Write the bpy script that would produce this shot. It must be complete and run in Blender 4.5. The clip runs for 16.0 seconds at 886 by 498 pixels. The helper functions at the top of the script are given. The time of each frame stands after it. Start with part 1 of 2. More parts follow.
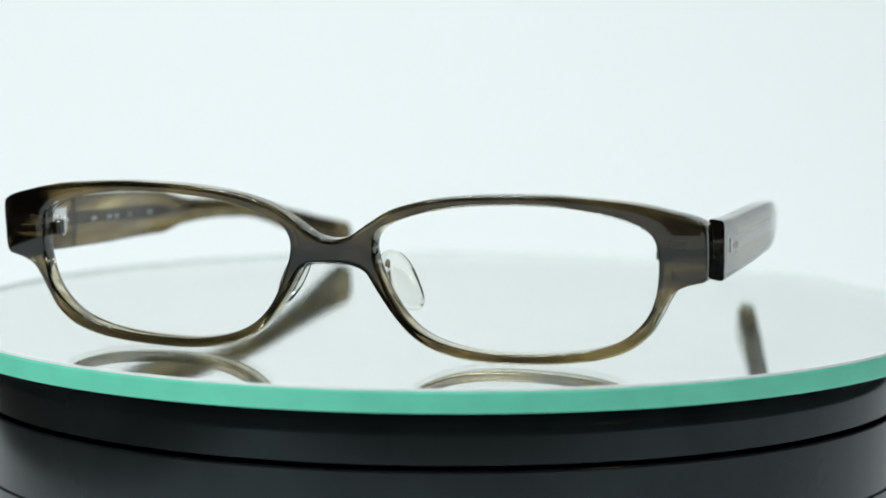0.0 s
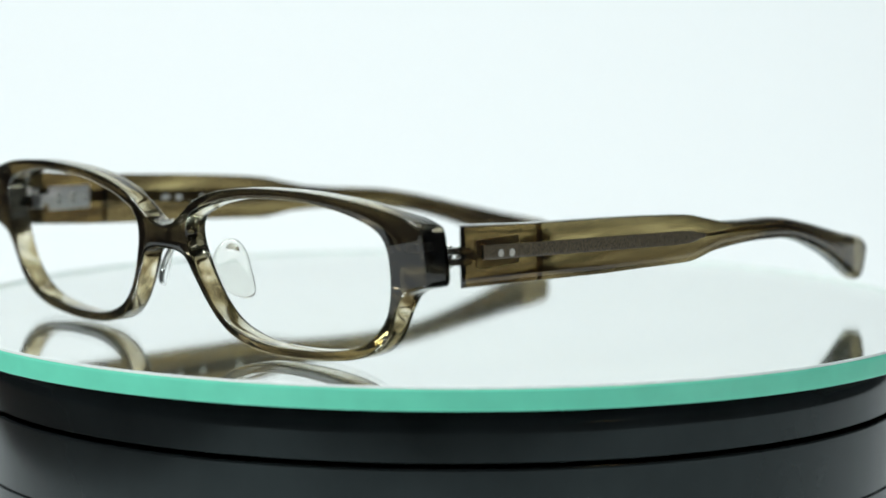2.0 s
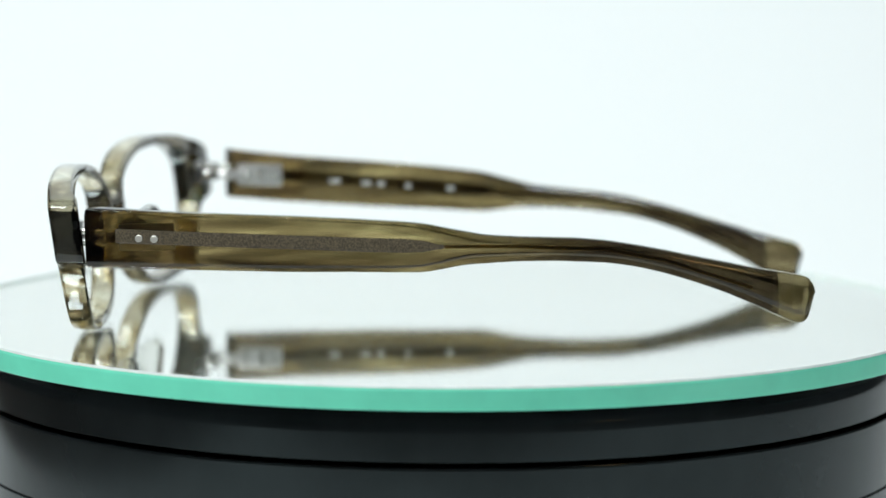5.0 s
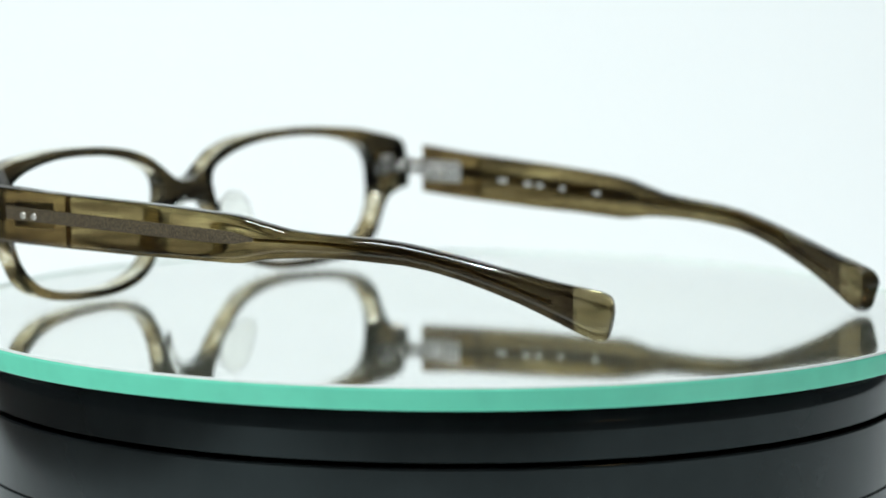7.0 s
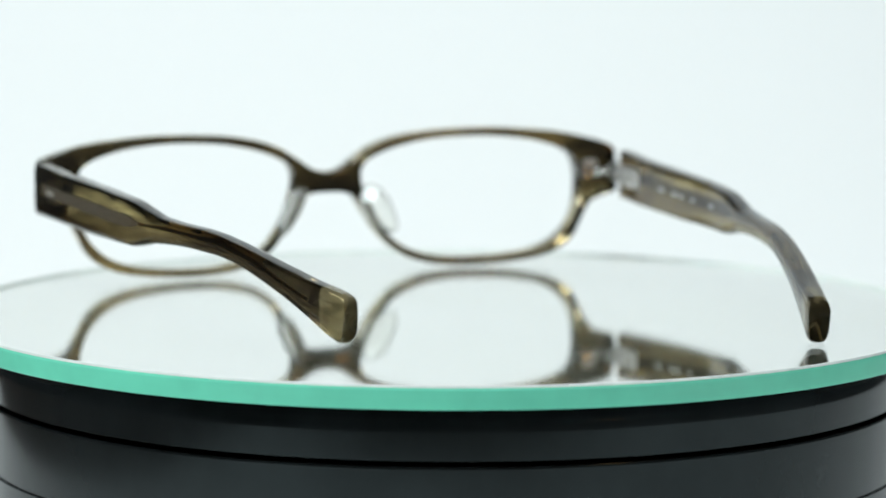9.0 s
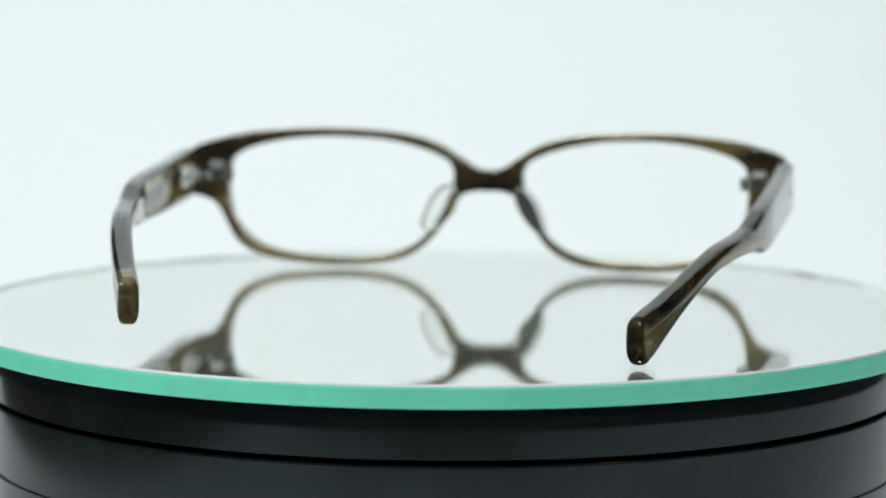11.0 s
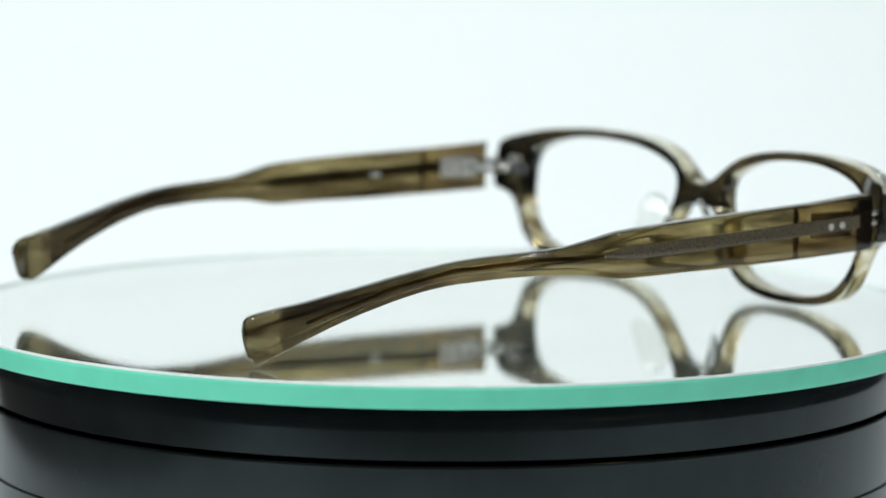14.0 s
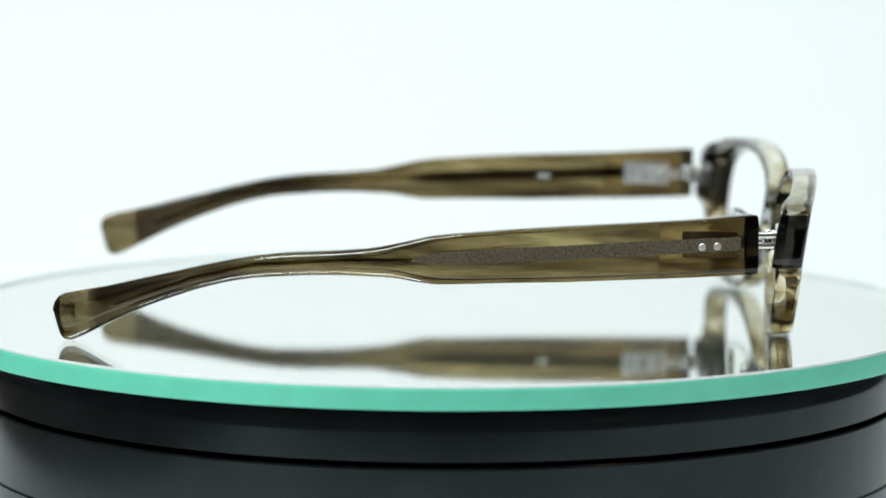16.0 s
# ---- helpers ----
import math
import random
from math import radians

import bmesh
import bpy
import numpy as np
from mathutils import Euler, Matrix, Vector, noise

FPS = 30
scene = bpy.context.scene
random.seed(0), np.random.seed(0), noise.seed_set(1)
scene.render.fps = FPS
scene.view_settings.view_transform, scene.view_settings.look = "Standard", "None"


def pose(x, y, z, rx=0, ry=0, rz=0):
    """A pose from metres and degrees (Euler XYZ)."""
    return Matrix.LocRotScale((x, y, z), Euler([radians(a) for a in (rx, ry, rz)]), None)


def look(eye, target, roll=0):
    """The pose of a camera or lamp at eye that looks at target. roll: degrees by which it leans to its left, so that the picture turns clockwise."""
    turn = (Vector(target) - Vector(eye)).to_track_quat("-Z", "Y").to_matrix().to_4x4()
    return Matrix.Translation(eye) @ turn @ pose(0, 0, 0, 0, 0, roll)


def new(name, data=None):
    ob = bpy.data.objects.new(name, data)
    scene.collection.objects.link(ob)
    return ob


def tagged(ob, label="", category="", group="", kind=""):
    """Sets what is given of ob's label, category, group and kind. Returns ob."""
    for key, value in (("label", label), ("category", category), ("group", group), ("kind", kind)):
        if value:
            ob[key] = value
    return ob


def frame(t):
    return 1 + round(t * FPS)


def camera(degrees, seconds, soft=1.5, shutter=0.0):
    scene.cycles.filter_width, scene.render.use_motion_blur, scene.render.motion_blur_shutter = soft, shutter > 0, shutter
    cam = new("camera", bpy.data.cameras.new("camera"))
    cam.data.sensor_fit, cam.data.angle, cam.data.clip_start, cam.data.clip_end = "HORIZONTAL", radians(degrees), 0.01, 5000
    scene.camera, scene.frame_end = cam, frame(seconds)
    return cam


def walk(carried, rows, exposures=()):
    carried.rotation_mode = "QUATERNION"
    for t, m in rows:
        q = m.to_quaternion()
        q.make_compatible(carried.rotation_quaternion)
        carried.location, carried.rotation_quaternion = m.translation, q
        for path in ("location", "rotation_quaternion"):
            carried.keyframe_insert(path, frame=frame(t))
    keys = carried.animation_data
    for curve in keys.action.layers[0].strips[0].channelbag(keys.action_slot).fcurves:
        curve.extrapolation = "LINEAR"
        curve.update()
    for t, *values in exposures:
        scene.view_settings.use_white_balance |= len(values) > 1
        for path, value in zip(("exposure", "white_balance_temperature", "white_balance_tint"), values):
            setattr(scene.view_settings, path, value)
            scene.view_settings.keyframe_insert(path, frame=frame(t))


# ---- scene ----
# camera: a long lens on a tripod before the turntable; it draws back a little while the lens breathes
EYE = Vector((0.0, -0.6396, 0.0879))
cam = camera(16.73, 16.0, soft=1.6)
cam.data.dof.use_dof = True
cam.data.dof.focus_distance = 0.578
cam.data.dof.aperture_fstop = 14.0


def aim(scale=1.0, lift=0.0, swing=0.014, pitch=-6.738, roll=0.271):
    def way(p, yaw=0.014):
        return Vector((math.sin(radians(yaw)) * math.cos(radians(p)), math.cos(radians(yaw)) * math.cos(radians(p)), math.sin(radians(p))))
    eye = EYE - way(pitch) * (0.61 * (1 / scale - 1))
    return look(eye, eye + way(pitch + lift, swing), roll)


walk(cam, [(0.0, aim(1, 0.048)), (0.5, aim(1, 0.043)), (1.0, aim(1, 0.013)), (3.0, aim(1, 0.005)), (5.5, aim()), (8.0, aim()), (8.5, aim(1, 0, -0.040)),
           (9.0, aim(0.992, 0.01, -0.065)), (9.2, aim(0.990, 0.01, -0.065)), (10.2, aim(0.988, 0.01, -0.065)), (11.3, aim(0.987, 0.01, -0.065)),
           (11.5, aim(0.987, 0.01, -0.065)), (12.0, aim(0.992, 0.0, -0.055)), (12.5, aim(0.992, 0.0, -0.045)), (14.0, aim(0.992, 0.0, -0.020)), (14.5, aim(0.992)),
           (15.0, aim(0.997)), (16.0, aim(0.998))],
     [(0.0, -0.11), (1.5, -0.03), (5.5, 0.04), (8.5, 0.0), (9.2, -0.05), (11.5, -0.12), (13.0, -0.05), (16.0, 0.07)])

# ---- light ----
world = bpy.data.worlds.new("room_light")
scene.world = world
world.use_nodes = True
world.node_tree.nodes["Background"].inputs[0].default_value = (0.75, 0.87, 1.0, 1)
world.node_tree.nodes["Background"].inputs[1].default_value = 0.25


def area(name, eye, target, size, size_y, watts, colour):
    data = bpy.data.lights.new(name, "AREA")
    data.shape, data.size, data.size_y, data.energy, data.color = "RECTANGLE", size, size_y, watts, colour
    ob = new(name, data)
    ob.matrix_world = look(eye, target)
    return ob


area("softbox_light", (-0.40, -0.36, 1.05), (0.0, 0.18, 0.0), 0.40, 0.34, 9.2, (0.845, 0.96, 1.0))
for x, y, z, tint in ((-0.10, -0.16, 0.92, (0.88, 0.98, 1.0)), (0.03, -0.16, 0.92, (0.88, 0.98, 1.0)), (-0.42, -0.24, 0.70, (1.0, 0.96, 0.84)), (0.34, -0.12, 0.80, (0.86, 0.98, 1.0))):
    area("spot_light", (x, y, z), (0, 0, 0.01), 0.013, 0.013, 1.55, tint)
area("warm_lamp", (0.62, -0.75, 0.45), (0, 0, 0.01), 0.12, 0.12, 0.25, (1.0, 0.55, 0.2))


# ---- materials ----
def material(name):
    m = bpy.data.materials.new(name)
    m.use_nodes = True
    return m, m.node_tree, m.node_tree.nodes["Principled BSDF"]


def link(tree, a, ai, b, bi):
    tree.links.new(a.outputs[ai], b.inputs[bi])


def noise_node(tree, scale, detail=4.0, stretch=(1, 1, 1), offset=(0, 0, 0)):
    co = tree.nodes.new("ShaderNodeTexCoord")
    mp = tree.nodes.new("ShaderNodeMapping")
    mp.inputs["Scale"].default_value = stretch
    mp.inputs["Location"].default_value = offset
    nz = tree.nodes.new("ShaderNodeTexNoise")
    nz.inputs["Scale"].default_value = scale
    nz.inputs["Detail"].default_value = detail
    link(tree, co, "Object", mp, "Vector")
    link(tree, mp, "Vector", nz, "Vector")
    return nz


def ramp(tree, src, stops):
    r = tree.nodes.new("ShaderNodeValToRGB")
    els = r.color_ramp.elements
    while len(els) < len(stops):
        els.new(0.5)
    for e, (p, col) in zip(els, stops):
        e.position, e.color = p, (*col, 1)
    link(tree, src, 0, r, "Fac")
    return r


def bump(tree, src, bsdf, strength, distance):
    b = tree.nodes.new("ShaderNodeBump")
    b.inputs["Strength"].default_value, b.inputs["Distance"].default_value = strength, distance
    link(tree, src, 0, b, "Height")
    link(tree, b, 0, bsdf, "Normal")


def plain(name, colour, rough, metal=0.0, grain=0.0, grain_scale=300.0, vary=0.06):
    m, t, b = material(name)
    n = noise_node(t, grain_scale, 5)
    lo = tuple(max(0, c * (1 - vary)) for c in colour)
    hi = tuple(min(1, c * (1 + vary)) for c in colour)
    r = ramp(t, n, [(0.35, lo), (0.65, hi)])
    link(t, r, 0, b, "Base Color")
    b.inputs["Roughness"].default_value, b.inputs["Metallic"].default_value = rough, metal
    if grain:
        bump(t, n, b, grain, 0.0004)
    return m


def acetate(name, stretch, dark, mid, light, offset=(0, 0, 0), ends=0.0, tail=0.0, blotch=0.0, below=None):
    """Translucent streaked cellulose acetate, polished; ends: how far the colour is darkened in the end pieces and
    bridge for light lost in their depth; tail: how much darker the pigment is towards the ear; below: the paler tint of
    the sheet's lower half.
    """
    m, t, b = material(name)
    n = noise_node(t, 1.0, 3.0, stretch, offset)
    n.inputs["Distortion"].default_value = 0.8
    r = ramp(t, n, [(0.36, dark), (0.49, mid), (0.63, light)])
    cloud = noise_node(t, 1.0, 2.0, tuple(v * 0.6 for v in stretch), (0.31, offset[1] + 0.13, 0.57))
    cloud.inputs["Distortion"].default_value = 1.2
    spread = ramp(t, cloud, [(0.40, (0.30, 0.26, 0.22)), (0.52, (1, 1, 1))])
    both_scales = t.nodes.new("ShaderNodeMixRGB")
    both_scales.blend_type = "MULTIPLY"
    both_scales.inputs[0].default_value = blotch
    link(t, r, 0, both_scales, 1)
    link(t, spread, 0, both_scales, 2)
    r = both_scales
    out = r
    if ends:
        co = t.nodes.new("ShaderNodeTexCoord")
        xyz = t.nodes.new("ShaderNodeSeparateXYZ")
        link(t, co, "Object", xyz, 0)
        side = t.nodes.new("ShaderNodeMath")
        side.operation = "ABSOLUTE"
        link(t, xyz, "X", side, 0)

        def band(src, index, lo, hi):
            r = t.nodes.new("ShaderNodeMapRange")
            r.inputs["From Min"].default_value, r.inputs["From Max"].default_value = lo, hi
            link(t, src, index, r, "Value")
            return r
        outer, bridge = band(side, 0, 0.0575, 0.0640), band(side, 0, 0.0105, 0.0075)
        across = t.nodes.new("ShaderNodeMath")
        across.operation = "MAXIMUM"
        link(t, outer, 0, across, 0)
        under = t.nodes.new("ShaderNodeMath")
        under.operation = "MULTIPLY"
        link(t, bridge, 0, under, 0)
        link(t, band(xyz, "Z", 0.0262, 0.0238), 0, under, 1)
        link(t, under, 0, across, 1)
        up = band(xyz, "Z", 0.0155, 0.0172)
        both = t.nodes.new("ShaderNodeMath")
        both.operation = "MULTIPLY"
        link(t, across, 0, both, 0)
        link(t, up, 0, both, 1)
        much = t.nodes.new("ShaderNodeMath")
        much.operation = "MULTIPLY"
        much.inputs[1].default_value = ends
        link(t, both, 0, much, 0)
        # Near-black colour stands for light absorbed in the thick ends and bridge.
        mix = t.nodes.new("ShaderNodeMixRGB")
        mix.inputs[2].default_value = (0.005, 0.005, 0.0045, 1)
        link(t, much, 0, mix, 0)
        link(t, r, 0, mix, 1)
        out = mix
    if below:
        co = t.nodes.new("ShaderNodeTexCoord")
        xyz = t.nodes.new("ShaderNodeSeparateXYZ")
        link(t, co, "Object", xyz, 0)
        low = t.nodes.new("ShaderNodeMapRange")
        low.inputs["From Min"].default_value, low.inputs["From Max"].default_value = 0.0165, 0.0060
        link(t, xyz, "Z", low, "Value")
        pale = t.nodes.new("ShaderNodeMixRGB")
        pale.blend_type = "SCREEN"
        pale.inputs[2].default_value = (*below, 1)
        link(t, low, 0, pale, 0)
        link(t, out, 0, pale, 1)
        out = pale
    if tail:
        co = t.nodes.new("ShaderNodeTexCoord")
        xyz = t.nodes.new("ShaderNodeSeparateXYZ")
        link(t, co, "Object", xyz, 0)
        along = t.nodes.new("ShaderNodeMapRange")
        along.inputs["From Min"].default_value, along.inputs["From Max"].default_value = 0.068, 0.105
        along.inputs["To Max"].default_value = tail
        link(t, xyz, "Y", along, "Value")
        mix = t.nodes.new("ShaderNodeMixRGB")
        mix.inputs[2].default_value = (0.030, 0.021, 0.014, 1)
        link(t, along, 0, mix, 0)
        link(t, r, 0, mix, 1)
        out = mix
    link(t, out, 0, b, "Base Color")
    b.inputs["Roughness"].default_value = 0.02
    b.inputs["IOR"].default_value = 1.49
    b.inputs["Transmission Weight"].default_value = 1.0
    return m


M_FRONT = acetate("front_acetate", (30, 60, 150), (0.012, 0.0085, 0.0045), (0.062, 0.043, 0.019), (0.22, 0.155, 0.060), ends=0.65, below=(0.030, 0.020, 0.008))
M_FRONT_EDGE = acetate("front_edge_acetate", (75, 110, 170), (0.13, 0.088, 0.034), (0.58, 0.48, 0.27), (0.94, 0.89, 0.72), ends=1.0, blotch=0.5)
# Upward faces: bright backdrop sheen put into the tint as a paler acetate.
M_FRONT_TOP_SHEEN = acetate("front_top_sheen_acetate", (60, 90, 140), (0.42, 0.36, 0.22), (0.82, 0.78, 0.62), (0.96, 0.94, 0.86))
M_ARM = acetate("temple_acetate", (110, 20, 230), (0.032, 0.022, 0.010), (0.22, 0.165, 0.072), (0.48, 0.395, 0.180), offset=(0, 0.4, 0), tail=0.8, blotch=0.85)
M_BLOCK = acetate("hinge_block_acetate", (110, 40, 230), (0.032, 0.020, 0.009), (0.145, 0.096, 0.038), (0.33, 0.24, 0.088), offset=(0, 0.7, 0), blotch=0.5)
M_DEEP = acetate("dark_end_acetate", (90, 60, 200), (0.004, 0.003, 0.002), (0.008, 0.006, 0.003), (0.016, 0.012, 0.006))
M_TIP = acetate("tip_acetate", (90, 60, 200), (0.12, 0.09, 0.045), (0.28, 0.23, 0.11), (0.46, 0.39, 0.22))
M_TIP_DARK = acetate("dark_tip_acetate", (90, 60, 200), (0.07, 0.050, 0.024), (0.15, 0.115, 0.054), (0.31, 0.255, 0.14))
for _m, _clear_share in ((M_TIP, 0.75), (M_TIP_DARK, 0.90)):
    _m.node_tree.nodes["Principled BSDF"].inputs["Transmission Weight"].default_value = _clear_share
M_PAD, _t, _b = material("clear_silicone")
_b.inputs["Base Color"].default_value = (0.97, 0.975, 0.94, 1)
_b.inputs["Roughness"].default_value, _b.inputs["IOR"].default_value = 0.03, 1.42
_b.inputs["Transmission Weight"].default_value = 0.96
M_CHROME = plain("polished_steel", (0.80, 0.79, 0.78), 0.12, 1.0)
M_SATIN = plain("satin_steel", (0.82, 0.80, 0.75), 0.26, 1.0)
M_WIRE = plain("brass_wire", (0.72, 0.56, 0.30), 0.28, 1.0)
M_BRIGHT = plain("brushed_steel", (0.88, 0.88, 0.87), 0.36, 0.90)
M_RIVET = plain("dull_rivet", (0.68, 0.65, 0.60), 0.45, 0.7)
M_CORE = plain("matt_core_wire", (0.105, 0.078, 0.044), 0.5, 0.1, 0.8, 2600, 0.5)
M_CORE.node_tree.nodes["Principled BSDF"].inputs["Coat Weight"].default_value = 1.0
M_CORE.node_tree.nodes["Principled BSDF"].inputs["Coat Roughness"].default_value = 0.02
M_MARK = plain("white_print", (0.55, 0.55, 0.53), 0.5)
M_SEAM = acetate("seam_acetate", (90, 60, 200), (0.20, 0.14, 0.07), (0.30, 0.21, 0.10), (0.40, 0.29, 0.14))
M_SLOT = plain("dark_paint", (0.02, 0.02, 0.02), 0.6)
M_GLASS, _t, _b = material("clear_float_glass")
_clear = _t.nodes.new("ShaderNodeBsdfTransparent")
_gloss = _t.nodes.new("ShaderNodeBsdfGlossy")
_gloss.inputs["Roughness"].default_value = 0.0
_face = _t.nodes.new("ShaderNodeMixShader")
_graze = _t.nodes.new("ShaderNodeLayerWeight")
_graze.inputs["Blend"].default_value = 0.5
_gleam = _t.nodes.new("ShaderNodeMath")
_gleam.operation = "POWER"
_gleam.inputs[1].default_value = 5.0
link(_t, _graze, "Facing", _gleam, 0)
_half = _t.nodes.new("ShaderNodeMath")
_half.operation = "MULTIPLY"
_half.inputs[1].default_value = 0.42
link(_t, _gleam, 0, _half, 0)
link(_t, _half, 0, _face, 0)
link(_t, _clear, 0, _face, 1)
link(_t, _gloss, 0, _face, 2)
# Thin dust film; its share and olive tint also paint the haze over reflections.
_dust_haze = _t.nodes.new("ShaderNodeBsdfDiffuse")
_dust_haze.inputs["Color"].default_value = (0.85, 0.88, 0.70, 1)
_film = _t.nodes.new("ShaderNodeMixShader")
_smear = ramp(_t, noise_node(_t, 18.0, 3.0), [(0.35, (0.014, 0.014, 0.014)), (0.65, (0.034, 0.034, 0.034))])
link(_t, _smear, 0, _film, 0)
link(_t, _face, 0, _film, 1)
link(_t, _dust_haze, 0, _film, 2)
link(_t, _film, 0, _t.nodes["Material Output"], "Surface")
M_SILVER, _t, _b = material("silvering")
_b.inputs["Base Color"].default_value = (0.975, 1.0, 0.985, 1)
_b.inputs["Metallic"].default_value, _b.inputs["Roughness"].default_value = 1.0, 0.0
M_EDGE = plain("green_glass_edge", (0.205, 0.85, 0.61), 0.16, 0.0, 0.05, 120, 0.04)
M_ARRIS = plain("ground_glass_edge", (0.80, 0.84, 0.82), 0.4)
M_BLACK = plain("black_plastic", (0.0125, 0.0155, 0.0165), 0.14, 0.0, 0.02, 40, 0.3)
M_BLACK.node_tree.nodes["Principled BSDF"].inputs["Specular IOR Level"].default_value = 0.31
M_BLACK.node_tree.nodes["Principled BSDF"].inputs["Specular Tint"].default_value = (0.80, 0.97, 1.0, 1)
M_PAPER = plain("white_paper", (0.86, 0.87, 0.87), 0.85, 0.0, 0.1, 900, 0.015)
M_TABLE = plain("dark_wood", (0.05, 0.035, 0.025), 0.4, 0.0, 0.1, 30, 0.4)
M_WALL = plain("grey_wall", (0.20, 0.21, 0.22), 0.8, 0.0, 0.1, 60, 0.08)


# ---- mesh helpers ----
def mesh_of(name, verts, faces, mat, smooth=True):
    me = bpy.data.meshes.new(name)
    me.from_pydata([tuple(v) for v in verts], [], faces)
    bm = bmesh.new()
    bm.from_mesh(me)
    bmesh.ops.recalc_face_normals(bm, faces=bm.faces)
    bm.to_mesh(me)
    bm.free()
    me.materials.append(mat)
    if smooth:
        me.polygons.foreach_set("use_smooth", [True] * len(me.polygons))
        me.set_sharp_from_angle(angle=radians(38))
    return me


def part(name, data, parent, label=""):
    ob = new(name, data)
    ob.parent = parent
    return tagged(ob, label)


def lathe(name, profile, mat, n=192):
    """Turns (radius, z) pairs about the z axis; a pair at radius 0 closes the end."""
    verts, faces, rings = [], [], []
    held = [profile[0]]
    for (r0, z0), (r1, z1) in zip(profile, profile[1:]):
        span = math.hypot(r1 - r0, z1 - z0)
        if span > 0.003 and r0 and r1:
            f = 0.0003 / span
            held += [(r0 + (r1 - r0) * f, z0 + (z1 - z0) * f), (r1 + (r0 - r1) * f, z1 + (z0 - z1) * f)]
        held.append((r1, z1))
    for r, z in held:
        if r == 0:
            rings.append([len(verts)])
            verts.append((0, 0, z))
        else:
            rings.append(list(range(len(verts), len(verts) + n)))
            verts += [(r * math.cos(2 * math.pi * i / n), r * math.sin(2 * math.pi * i / n), z) for i in range(n)]
    for a, b in zip(rings, rings[1:]):
        for i in range(n):
            j = (i + 1) % n
            if len(a) == 1:
                faces.append((a[0], b[i], b[j]))
            elif len(b) == 1:
                faces.append((a[i], b[0], a[j]))
            else:
                faces.append((a[i], b[i], b[j], a[j]))
    return mesh_of(name, verts, faces, mat)


def rounded_box(name, lo, hi, r, mat, seg=2):
    """A box with rounded edges between two corners, in millimetres."""
    bm = bmesh.new()
    bmesh.ops.create_cube(bm, size=1.0)
    lo, hi = Vector(lo), Vector(hi)
    for v in bm.verts:
        v.co = Vector((lo[i] if v.co[i] < 0 else hi[i]) * 0.001 for i in range(3))
    bmesh.ops.bevel(bm, geom=bm.edges[:], offset=r * 0.001, segments=seg, profile=0.5, affect="EDGES")
    me = bpy.data.meshes.new(name)
    bm.to_mesh(me)
    bm.free()
    me.materials.append(mat)
    me.polygons.foreach_set("use_smooth", [True] * len(me.polygons))
    me.set_sharp_from_angle(angle=radians(40))
    return me


def rod(name, a, b, r, mat, n=16):
    """A capped round rod between two points, in millimetres, with eased ends."""
    a, b = Vector(a) * 0.001, Vector(b) * 0.001
    q = (b - a).to_track_quat("Z", "Y")
    length, r = (b - a).length, r * 0.001
    e = min(r * 0.25, length * 0.2)
    prof = [(0, 0), (r - e, 0), (r, e), (r, length - e), (r - e, length), (0, length)]
    me = lathe(name, prof, mat, n)
    me.transform(Matrix.Translation(a) @ q.to_matrix().to_4x4())
    return me


# ---- room ----
def build_room():
    z0 = -0.80
    def slab(name, lo, hi, mat):
        me = rounded_box(name, [c * 1000 for c in lo], [c * 1000 for c in hi], 4, mat, 1)
        return tagged(new(name, me), kind="structure")
    slab("floor", (-1.6, -1.8, z0 - 0.05), (1.6, 1.4, z0), M_TABLE)
    slab("ceiling", (-1.6, -1.8, 1.6), (1.6, 1.4, 1.65), M_WALL)
    slab("wall_north", (-1.6, 1.4, z0), (1.6, 1.45, 1.6), M_WALL)
    slab("wall_south", (-1.6, -1.85, z0), (1.6, -1.8, 1.6), M_WALL)
    slab("wall_east", (1.6, -1.8, z0), (1.65, 1.4, 1.6), M_WALL)
    slab("wall_west", (-1.65, -1.8, z0), (-1.6, 1.4, 1.6), M_WALL)


def build_table():
    table = tagged(new("table"), "dark wooden table under the white paper sweep", "table")
    part("tabletop", rounded_box("tabletop", (-620, -600, -100), (620, 600, -65), 3, M_TABLE), table)
    for x in (-560, 560):
        for y in (-500, 540):
            part("leg", rounded_box("leg", (x - 25, y - 25, -800), (x + 25, y + 25, -100), 3, M_TABLE), table)


def build_backdrop():
    """A sheet of white paper, flat on the table and curved up behind."""
    path, n = [(-0.35, -0.0640)], 18
    y1, r = 0.14, 0.38
    path += [(y1 + r * math.sin(a), -0.0640 + r * (1 - math.cos(a))) for a in (math.pi / 2 * i / n for i in range(n + 1))]
    path += [(y1 + r, 0.62)]
    verts, faces = [], []
    cols = [-0.27 + 0.73 * i / 12 for i in range(13)]
    for off in (0.0, -0.0008):
        for k, (y, z) in enumerate(path):
            t = 0 if k == 0 else (math.pi / 2 if k == len(path) - 1 else math.pi / 2 * (k - 1) / n)
            for x in cols:
                verts.append((x, y - off * math.sin(t), z + off * math.cos(t)))
    m, w = len(path), len(cols)
    for s in (0, m * w):
        for k in range(m - 1):
            for i in range(w - 1):
                a = s + k * w + i
                faces.append((a, a + 1, a + w + 1, a + w))
    for k in range(m - 1):
        for i in (0, w - 1):
            a = k * w + i
            faces.append((a, a + w, a + w + m * w, a + m * w))
    for i in range(w - 1):
        for a in (i, (m - 1) * w + i):
            faces.append((a, a + 1, a + 1 + m * w, a + m * w))
    tagged(new("backdrop", mesh_of("backdrop", verts, faces, M_PAPER)), "seamless white paper sweep", kind="structure")


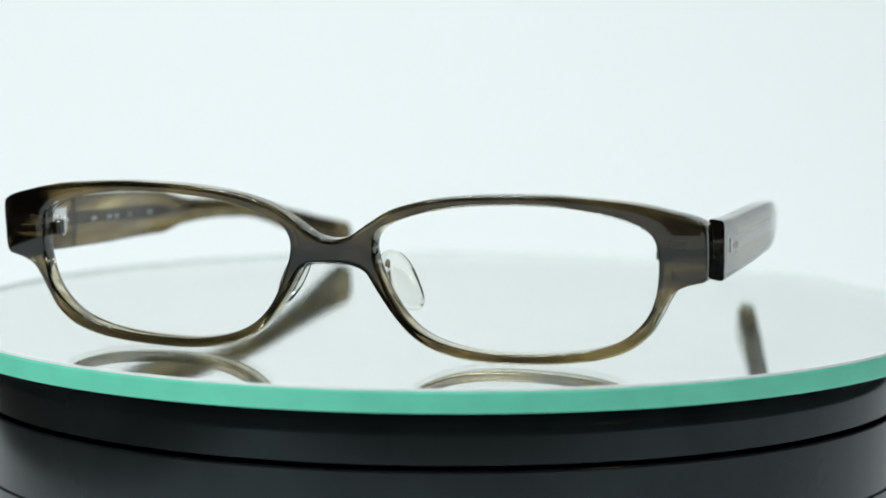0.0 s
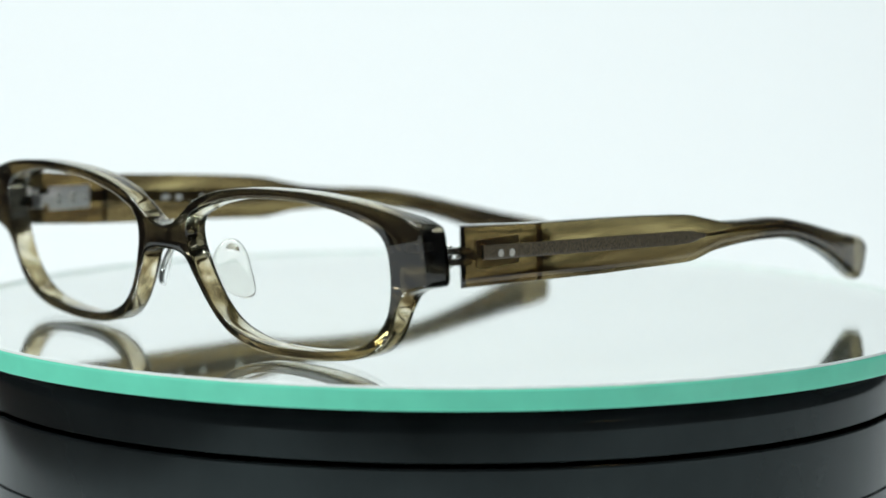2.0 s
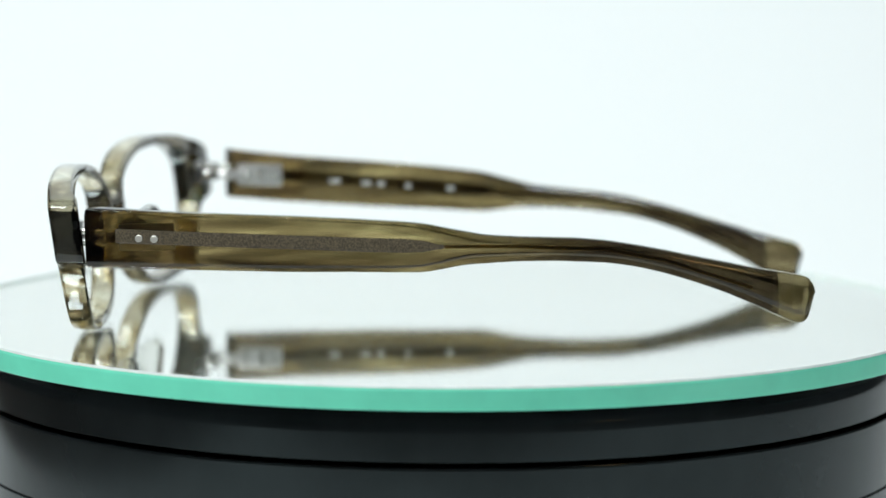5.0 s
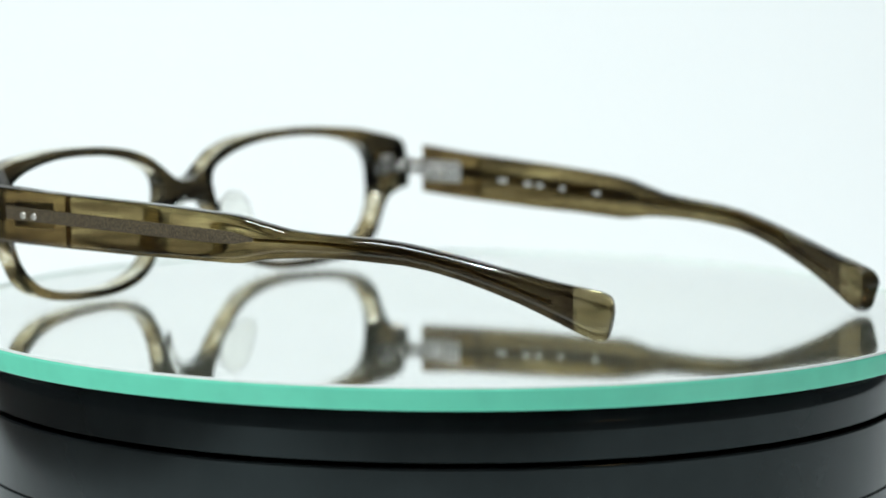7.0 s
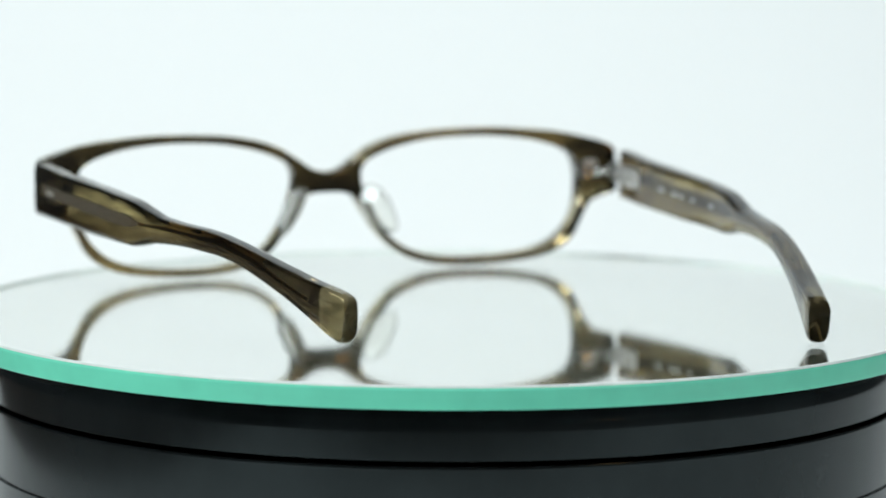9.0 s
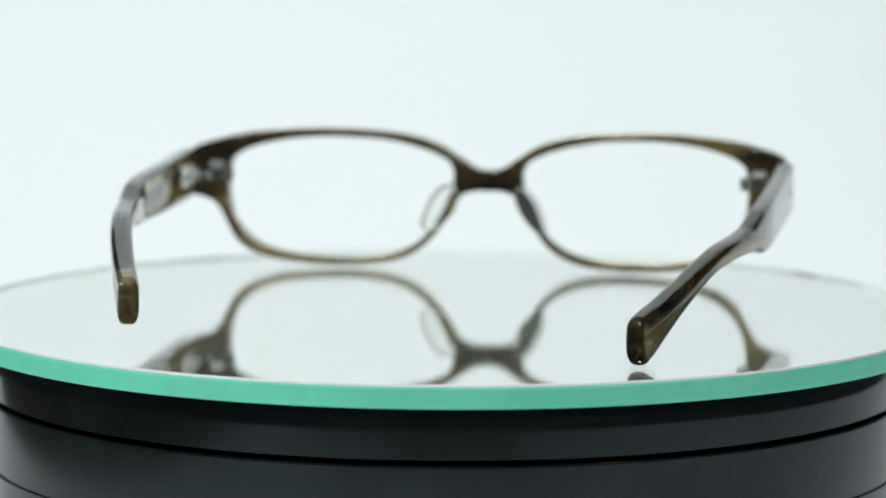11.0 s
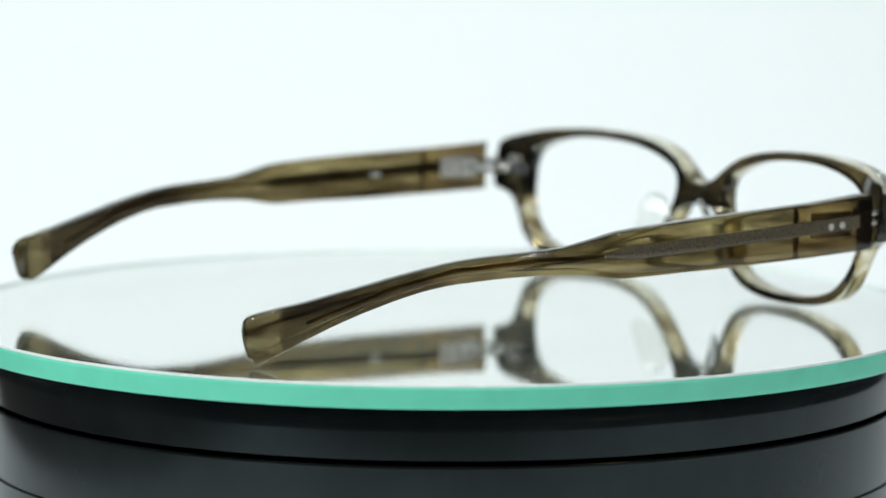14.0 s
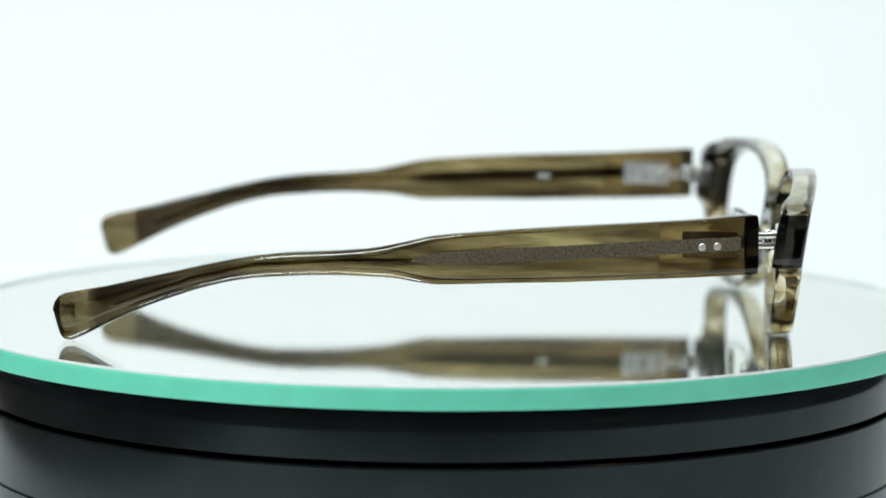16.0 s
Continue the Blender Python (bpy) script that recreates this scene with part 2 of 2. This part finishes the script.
# ---- turntable ----
PLATTER_SHOULDER = [(0.0937 + 0.0050 * math.cos(radians(a)), -0.0098 + 0.0051 * math.sin(radians(a))) for a in range(0, 91, 6)]


def build_turntable():
    table = tagged(new("turntable"), "glossy black plastic turntable standing on white paper", "turntable")
    part("housing", lathe("housing", [(0, -0.0162), (0.0988, -0.0162), (0.0991, -0.0163), (0.0992, -0.0165), (0.0992, -0.0297), (0.0986, -0.0300), (0.0986, -0.0305),
                                      (0.0992, -0.0308), (0.0993, -0.060), (0.0990, -0.0615), (0, -0.0615)], M_BLACK), table, "glossy black round housing with a seam")
    for a in (45, 135, 225, 315):
        x, y = 80 * math.cos(radians(a)), 80 * math.sin(radians(a))
        part("rubber_foot", rod("rubber_foot", (x, y, -64), (x, y, -61.4), 8, M_BLACK, 24), table)
    plate = part("platter", lathe("platter", [(0, -0.0161), (0.0940, -0.0161), (0.0940, -0.0155), (0.0984, -0.0155), (0.0987, -0.0153), *PLATTER_SHOULDER, (0, -0.0047)], M_BLACK), table, "glossy black rotating platter")
    disc = tagged(new("mirror_disc"), "round glass mirror with a green edge lying on the platter", "mirror")
    part("green_edge", lathe("green_edge", [(0.1050, -0.0005), (0.1054, -0.0005), (0.1056, -0.0008), (0.1056, -0.0045), (0.1055, -0.0046), (0.1051, -0.0046)], M_EDGE, 256), disc, "mint green polished glass edge")
    part("backing", lathe("backing", [(0.1052, -0.00462), (0.0950, -0.00462)], M_SLOT, 256), disc, "black painted mirror back")
    part("ground_rim", lathe("ground_rim", [(0.1050, -0.00065), (0.1051, -0.00005), (0.1053, -0.00005), (0.1055, -0.0005), (0.1052, -0.0006)], M_ARRIS, 256), disc, "pale ground glass rim")
    part("mirror_glass", lathe("mirror_glass", [(0, 0.0), (0.1051, 0.0)], M_GLASS, 256), disc, "clear glass face")
    part("silvering", lathe("silvering", [(0, -0.0006), (0.1050, -0.0006)], M_SILVER, 256), disc, "silvered mirror back")
    return plate, disc


# ---- eyeglasses, in millimetres: x to the wearer's left, y backwards, z up ----
def spline_loop(ctrl, step):
    """A closed smooth curve through control points, evenly spaced."""
    pts, n = [], len(ctrl)
    for i in range(n):
        p = [np.array(ctrl[(i + k - 1) % n], float) for k in range(4)]
        d = [max(np.linalg.norm(p[k + 1] - p[k]) ** 0.5, 1e-6) for k in range(3)]
        for u in np.linspace(0, 1, 24, endpoint=False):
            t = [0, d[0], d[0] + d[1], d[0] + d[1] + d[2]]
            s = t[1] + u * d[1]
            a = [(t[k + 1] - s) / d[k] * p[k] + (s - t[k]) / d[k] * p[k + 1] for k in range(3)]
            b = [(t[k + 2] - s) / (t[k + 2] - t[k]) * a[k] + (s - t[k]) / (t[k + 2] - t[k]) * a[k + 1] for k in range(2)]
            pts.append((t[2] - s) / d[1] * b[0] + (s - t[1]) / d[1] * b[1])
    pts = np.array(pts)
    seg = np.linalg.norm(np.roll(pts, -1, 0) - pts, axis=1)
    run = np.concatenate([[0], np.cumsum(seg)])
    m = int(run[-1] / step)
    at = np.linspace(0, run[-1], m, endpoint=False)
    ext = np.vstack([pts, pts[:1]])
    return np.stack([np.interp(at, run, ext[:, k]) for k in range(2)], -1)


def normals(loop):
    d = np.roll(loop, -1, 0) - np.roll(loop, 1, 0)
    nrm = np.stack([-d[:, 1], d[:, 0]], -1)
    nrm /= np.linalg.norm(nrm, axis=1)[:, None]
    area2 = np.sum(loop[:, 0] * np.roll(loop[:, 1], -1) - loop[:, 1] * np.roll(loop[:, 0], -1))
    return nrm if area2 > 0 else -nrm


def inside(p, loop):
    x, z = p
    a, b = loop, np.roll(loop, -1, 0)
    cross = (a[:, 1] > z) != (b[:, 1] > z)
    with np.errstate(divide="ignore", invalid="ignore"):
        xs = a[:, 0] + (z - a[:, 1]) / (b[:, 1] - a[:, 1]) * (b[:, 0] - a[:, 0])
    return np.count_nonzero(cross & (x < xs)) % 2 == 1


HALF_OUTER = [(0, 22.9), (3.4, 23.6), (7.4, 26.2), (11.6, 28.8), (16.5, 30.5), (21.5, 31.5), (28, 32.2), (35, 32.5), (44, 32.5), (52, 32.0), (58.5, 31.3),
              (65, 29.9), (69.4, 28.6), (71.0, 27.6), (71.3, 26.4), (71.4, 22), (71.2, 17.6), (70.7, 16.8), (69.6, 16.5), (67.4, 15.9), (65.3, 14.8), (63.8, 12.7),
              (62.3, 9.8), (60.2, 6.2), (56.8, 3.4), (52, 1.6), (46, 0.6), (38, 0.05), (30, 0.1), (24, 0.8), (18.6, 2.5), (14.8, 5.1),
              (11.2, 9.4), (8.4, 13.8), (6.4, 16.9), (3.4, 18.0), (0, 18.1)]
LENS_RIM = [(8.4, 22.6), (9.6, 24.9), (12.4, 26.5), (16.7, 28.1), (24.5, 29.8), (33, 30.5), (42, 30.5), (49, 29.8), (54.8, 28.6),
            (59.0, 27.1), (61.4, 25.3), (62.4, 22.6), (62.5, 19), (62.0, 14.7), (60.8, 11.0), (58.5, 7.8), (55, 5.1), (50, 3.3),
            (43.5, 2.3), (36, 1.9), (28.5, 2.1), (21.8, 3.4), (17.3, 5.4), (14.0, 8.3), (11.6, 11.9), (9.7, 16.1), (8.5, 19.8)]
THICK = 4.9


def bowed(x, z, depth):
    """The front is bowed round the face and leans; depth runs from its face backwards."""
    heavy = min(max((abs(x) - 63.0) / 4.0, 0.0), 1.0)
    return Vector((x, -16.2 + 7.0 * (x / 71.0) ** 2 + 0.145 * (22.0 - z) + depth * (1 + 0.2 * heavy), z)) * 0.001


def build_front(glasses):
    outer = spline_loop(HALF_OUTER + [(-x, z) for x, z in HALF_OUTER[-2:0:-1]], 0.75)
    left = spline_loop(LENS_RIM, 0.75)
    loops = [outer, left, left * np.array([-1, 1])]
    radius = 0.6
    layers = []
    for k in range(5):
        a = math.pi / 2 * k / 4
        layers.append((radius * (1 - math.sin(a)), radius * (1 - math.cos(a))))
    layers += [(o, THICK - d) for o, d in reversed(layers)]
    verts, faces, caps = [], [], {0: [], len(layers) - 1: []}
    for li, loop in enumerate(loops):
        nrm = normals(loop) * (1 if li == 0 else -1)
        rows = []
        for k, (o, d) in enumerate(layers):
            flat = loop + nrm * o
            rows.append(range(len(verts), len(verts) + len(loop)))
            if k in caps:
                caps[k].append((flat, rows[-1]))
            verts += [bowed(x, z, d) for x, z in flat]
        n = len(loop)
        for a, b in zip(rows, rows[1:]):
            for i in range(n):
                j = (i + 1) % n
                faces.append((a[i], a[j], b[j], b[i]))
    from mathutils import geometry
    for k, group in caps.items():
        flat = np.vstack([g[0] for g in group])
        ids = [i for g in group for i in g[1]]
        edges, s = [], 0
        for g in group:
            n = len(g[0])
            edges += [(s + i, s + (i + 1) % n) for i in range(n)]
            s += n
        out = geometry.delaunay_2d_cdt([Vector(p) for p in flat], edges, [], 0, 1e-6)
        for f in out[2]:
            c = sum((np.array(out[0][i]) for i in f), np.zeros(2)) / len(f)
            if inside(c, group[0][0]) and not inside(c, group[1][0]) and not inside(c, group[2][0]):
                faces.append(tuple(ids[out[3][i][0]] for i in f))
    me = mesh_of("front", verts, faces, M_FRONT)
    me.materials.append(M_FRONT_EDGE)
    me.materials.append(M_FRONT_TOP_SHEEN)
    # Upward brow faces take the tint with the painted sheen.
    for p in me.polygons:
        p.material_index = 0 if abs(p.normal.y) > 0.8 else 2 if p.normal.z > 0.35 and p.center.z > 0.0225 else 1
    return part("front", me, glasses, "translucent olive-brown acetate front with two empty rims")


TOP = [(0, 27.3), (15.8, 26.0), (37.3, 24.8), (48, 24.1), (58.8, 23.2), (62.9, 22.7), (67.4, 21.6), (73.9, 20.2), (80.4, 19.6), (91.4, 18.9), (96.9, 18.2),
       (102.4, 17.1), (108, 15.8), (113.7, 14.3), (119.4, 12.9), (125.1, 11.4), (130.9, 10.2), (134.4, 9.4), (135.6, 8.8), (136.2, 7.8), (136.4, 6.3)]
BOTTOM = [(0, 15.8), (15.7, 15.0), (37.2, 14.1), (48, 13.9), (62.2, 13.4), (65.2, 13.8), (69.5, 14.5), (75, 14.7), (80.4, 14.8), (87, 14.6), (96.9, 13.8),
          (102.4, 12.8), (108.1, 11.2), (113.7, 9.2), (119.4, 6.9), (125.2, 4.1), (131, 1.0), (133.3, 0.0), (134.5, 0.1), (135.2, 0.8), (135.7, 2.6), (136.4, 5.9)]


def profile(table, y):
    w = 0.6
    if y > 129:
        return float(np.interp(y, *zip(*table)))
    return float(np.mean([np.interp(y + s, *zip(*table)) for s in (-2 * w, -w, 0, w, 2 * w)]))


def plan_x(y):
    return 73.2 - 0.05 * y - 16.0 * (max(y - 50, 0) / 84) ** 1.7


def wide(y):
    return float(np.interp(y, (0, 55, 75, 95, 125, 133, 135.2, 135.9, 136.2, 136.4), (3.9, 3.9, 4.4, 4.6, 4.6, 4.5, 4.2, 3.6, 3.0, 2.2)))


def power(v, e):
    return math.copysign(abs(v) ** e, v)


def temple_piece(name, y0, y1, side, mat, steps, shrink=0.0, front=True, back=True, mitre=None):
    """mitre: how far back the front end lies at its inner and at its outer edge."""
    verts, faces, n = [], [], 40
    for k in range(steps + 1):
        y = y0 + (y1 - y0) * k / steps
        hi, lo, w = profile(TOP, y) - shrink, profile(BOTTOM, y) + shrink, wide(y) - 2 * shrink
        sharp = float(np.interp(y, (0, 55, 72, 100, 118, 130, 136), (7, 6.5, 2.9, 2.8, 3.4, 4, 3.2)))
        slope = plan_x(y + 0.5) - plan_x(y - 0.5)
        across = Vector((1, -slope, 0)).normalized()
        mid = Vector((plan_x(y), y, 0)) - across * (wide(y) / 2)
        for i in range(n):
            a = 2 * math.pi * (i + 0.5) / n
            p = mid + across * (power(math.cos(a), 2 / sharp) * w / 2)
            z = (hi + lo) / 2 + power(math.sin(a), 2 / sharp) * (hi - lo) / 2
            cut = 0.0
            if mitre:
                f = power(math.cos(a), 2 / sharp) * 0.5 + 0.5
                cut = (mitre[0] + (mitre[1] - mitre[0]) * f) * max(0.0, 1 - y / 12)
            verts.append((side * p.x * 0.001, (p.y + cut) * 0.001, z * 0.001))
    for k in range(steps):
        for i in range(n):
            j = (i + 1) % n
            faces.append((k * n + i, k * n + j, (k + 1) * n + j, (k + 1) * n + i))
    if front:
        faces.append(tuple(range(n)))
    if back:
        faces.append(tuple(range(steps * n, steps * n + n)))
    return mesh_of(name, verts, faces, mat)


def core_wire(side):
    """A flat wire buried in the temple, broad in front and thin towards the tip."""
    verts, faces, n = [], [], 12
    ys = [3.6, 3.8] + [4 + 1.5 * i for i in range(37)] + [60, 61, 62, 63, 64, 65, 66, 67] + [68 + 4 * i for i in range(15)]
    for y in ys:
        tall = float(np.interp(y, (3.6, 58, 62, 65, 67, 126), (2.7, 2.7, 2.2, 0.9, 0.6, 0.6)))
        thin = float(np.interp(y, (1.5, 62, 67, 126), (1.1, 1.1, 0.6, 0.6)))
        z = float(np.interp(y, (0, 20, 48, 66, 80, 96, 108, 127), (22.1, 20.9, 19.3, 18.3, 17.6, 16.4, 13.6, 6.4)))
        sunk = float(np.interp(y, (0, 66, 74), (-0.022 + thin / 2, -0.022 + thin / 2, wide(y) / 2)))
        cx = plan_x(y) - sunk
        for i in range(n):
            a = 2 * math.pi * (i + 0.5) / n
            verts.append((side * (cx + power(math.cos(a), 0.08) * thin / 2) * 0.001, y * 0.001, (z + power(math.sin(a), 0.08) * tall / 2) * 0.001))
    for k in range(len(ys) - 1):
        for i in range(n):
            j = (i + 1) % n
            faces.append((k * n + i, k * n + j, (k + 1) * n + j, (k + 1) * n + i))
    faces += [tuple(range(n)), tuple(range((len(ys) - 1) * n, len(ys) * n))]
    me = mesh_of("core_wire", verts, faces, M_CORE)
    me.materials.append(M_WIRE)
    for p in me.polygons:
        p.material_index = 1 if p.center.y > 0.0665 else 0
    return me


def build_temple(glasses, side, pitch, yaw, lift):
    """One side arm; pitch lifts its tip about the hinge."""
    arm = part("temple", temple_piece("temple", 19.16, 129.3, side, M_ARM, 100, front=False, back=False), glasses, "translucent olive-brown acetate side arm")
    pivot = Matrix.Translation((side * 0.072, 0, 0.022))
    arm.matrix_basis = Matrix.Translation((0, 0, lift * 0.001)) @ pivot @ pose(0, 0, 0, pitch, 0, yaw) @ pivot.inverted()
    block = part("hinge_block", temple_piece("hinge_block", 0, 19.16, side, M_BLOCK, 18, back=False, mitre=(1.0, -2.3) if side > 0 else (2.7, 0.2)), arm, "brown acetate block that holds the hinge")
    block.data.materials.append(M_DEEP)
    for p in block.data.polygons:
        p.material_index = 1 if len(p.vertices) > 8 else 0
    part("temple_tip", temple_piece("temple_tip", 129.3, 136.4, side, M_TIP if side > 0 else M_TIP_DARK, 44, front=False), arm, "pale olive translucent tip" if side > 0 else "dark brown translucent tip")
    part("seam", temple_piece("seam", 19.14, 19.18, side, M_SEAM, 1, 0.5), arm, "thin dark seam behind the hinge block")
    part("core_wire", core_wire(side), arm, "grey-brown matt metal core wire")
    for y, z in ((8.0, 21.3), (10.9, 21.1)):
        part("rivet", rod("rivet", (side * 71.6, y, z), (side * (plan_x(y) + 0.14), y, z), 0.8, M_RIVET), arm, "small round steel rivet")
    part("hinge_plate", rounded_box("hinge_plate", *sorted_box((side * 68.5, 3.6, 18.7), (side * 69.25, 14.4, 23.9)), 0.3, M_BRIGHT), arm, "polished steel hinge plate")
    part("hinge_bar", rounded_box("hinge_bar", *sorted_box((side * 67.9, 1.0, 20.2), (side * 68.6, 8.4, 22.4)), 0.3, M_BRIGHT), arm, "polished steel spring bar")
    for y, z in ((5.6, 20.6), (5.6, 22.0), (9.4, 20.6), (9.4, 22.0), (12.6, 21.3)):
        part("screw", rod("screw", (side * 67.6, y, z), (side * 68.6, y, z), 0.6, M_SATIN), arm, "steel screw head")
    marks = ((27, 2.6), (34.5, 2.2), (38, 1.6), (44.5, 1.3), (54.5, 1.6)) if side < 0 else ((33.5, 2.8),)
    for y, w in marks:
        z = float(np.interp(y, (0, 65), (21.4, 18.4)))
        part("print_mark", rounded_box("print_mark", *sorted_box((side * (plan_x(y) - 4.02), y - w / 2, z - 0.42), (side * (plan_x(y) - 3.85), y + w / 2, z + 0.42)), 0.02, M_MARK, 1), arm, "tiny white printed mark")


def sorted_box(a, b):
    return [min(p, q) for p, q in zip(a, b)], [max(p, q) for p, q in zip(a, b)]


def build_hinge(glasses, side):
    """A steel spring hinge: a hollow barrel at the rim, a bar across the end piece, two knuckles and a pin."""
    hinge = part("hinge", rounded_box("hinge", *sorted_box((side * 62.4, -5.4, 20.5), (side * 69.4, -3.4, 22.9)), 0.35, M_CHROME), glasses, "polished steel hinge behind the rim")
    tube = lathe("barrel", [(0.0008, 0.0), (0.0012, 0.0), (0.0014, 0.0002), (0.0014, 0.0028), (0.0012, 0.0030), (0.0009, 0.0030), (0.0008, 0.0028), (0.0008, 0.0)], M_CHROME, 32)
    tube.transform(Matrix.Translation((side * 0.0620, -0.0042, 0.0202)))
    part("barrel", tube, hinge, "hollow polished steel barrel")
    part("stop", rounded_box("stop", *sorted_box((side * 63.4, -5.8, 23.1), (side * 66.6, -4.2, 24.7)), 0.4, M_BRIGHT), hinge)
    part("screw", rod("screw", (side * 66.2, -3.5, 21.6), (side * 66.2, -2.7, 21.6), 1.0, M_CHROME), hinge, "steel screw head")
    part("ring", rod("ring", (side * 68.4, -3.5, 21.6), (side * 68.4, -2.5, 21.6), 0.8, M_SATIN), hinge)
    for z in (20.4, 22.4):
        part("knuckle", rod("knuckle", (side * 69.9, -4.6, z + 0.6), (side * 70.6, 1.6, z + 0.6), 0.75, M_SATIN), hinge)
    part("hinge_pin", rod("hinge_pin", (side * 69.4, -1.9, 19.9), (side * 69.4, -1.9, 24.0), 0.8, M_CHROME), hinge)


def build_pad(glasses, side):
    """A clear drop-shaped nose pad on a foot moulded to the rim."""
    bm = bmesh.new()
    bmesh.ops.create_uvsphere(bm, u_segments=36, v_segments=24, radius=1.0)
    for v in bm.verts:
        x, y, z = v.co
        wide_at = 3.1 * (1.0 + 0.20 * z)
        if z < -0.05:
            wide_at *= (1 - min(-z, 0.985) ** 4) ** 0.5 / (1 - min(-z, 0.985) ** 2) ** 0.5
        rim = y * y + z * z
        flat = power(x, 0.7) * 1.5 * (0.3 + 0.7 * rim * rim)
        reach = 2.2 * max(0.0, -y - 0.3) * (1 - abs(z)) ** 0.5
        hook = 0.8 * max(0.0, -z) ** 2
        v.co = Vector((flat + 0.9 * (1 - z * z) - 0.4, y * wide_at - reach + hook, z * 6.5))
    bmesh.ops.transform(bm, matrix=pose(0, 0, 0, 0, 0, -44), verts=bm.verts)
    bmesh.ops.transform(bm, matrix=pose(0, 0, 0, 0, -28, 0), verts=bm.verts)
    for v in bm.verts:
        p = v.co + Vector((10.9, -6.0, 14.4))
        v.co = Vector((side * p.x, p.y, p.z)) * 0.001
    bmesh.ops.recalc_face_normals(bm, faces=bm.faces)
    me = bpy.data.meshes.new("nose_pad")
    bm.to_mesh(me)
    bm.free()
    me.materials.append(M_PAD)
    me.polygons.foreach_set("use_smooth", [True] * len(me.polygons))
    part("nose_pad", me, glasses, "clear moulded nose pad")


def build_glasses():
    glasses = tagged(new("eyeglasses"), "olive-brown translucent acetate eyeglasses standing open on the mirror", "eyeglasses")
    build_front(glasses)
    for side in (1, -1):
        build_hinge(glasses, side)
        build_pad(glasses, side)
    build_temple(glasses, 1, 1.85, 0.0, 0.6)
    build_temple(glasses, -1, 0.0, 1.3, -0.05)
    return glasses


build_room()
build_table()
build_backdrop()
PLATTER, DISC = build_turntable()
GLASSES = build_glasses()


def motions():
    """The platter turns clockwise seen from above and carries the mirror and the eyeglasses."""
    spot = Matrix.Translation((0.01170, -0.05786, 0.0001)) @ pose(0, 0, 0, 0, 0, 9.627)
    spin, carried = [], []
    for k in range(33):
        t = k * 0.5
        turned = pose(0, 0, 0, 0, 0, -27.467 - 15.4545 * t - 0.014287 * t * t)
        spin.append((t, turned))
        carried.append((t, turned @ spot))
    walk(PLATTER, spin)
    walk(DISC, spin)
    walk(GLASSES, carried)


motions()
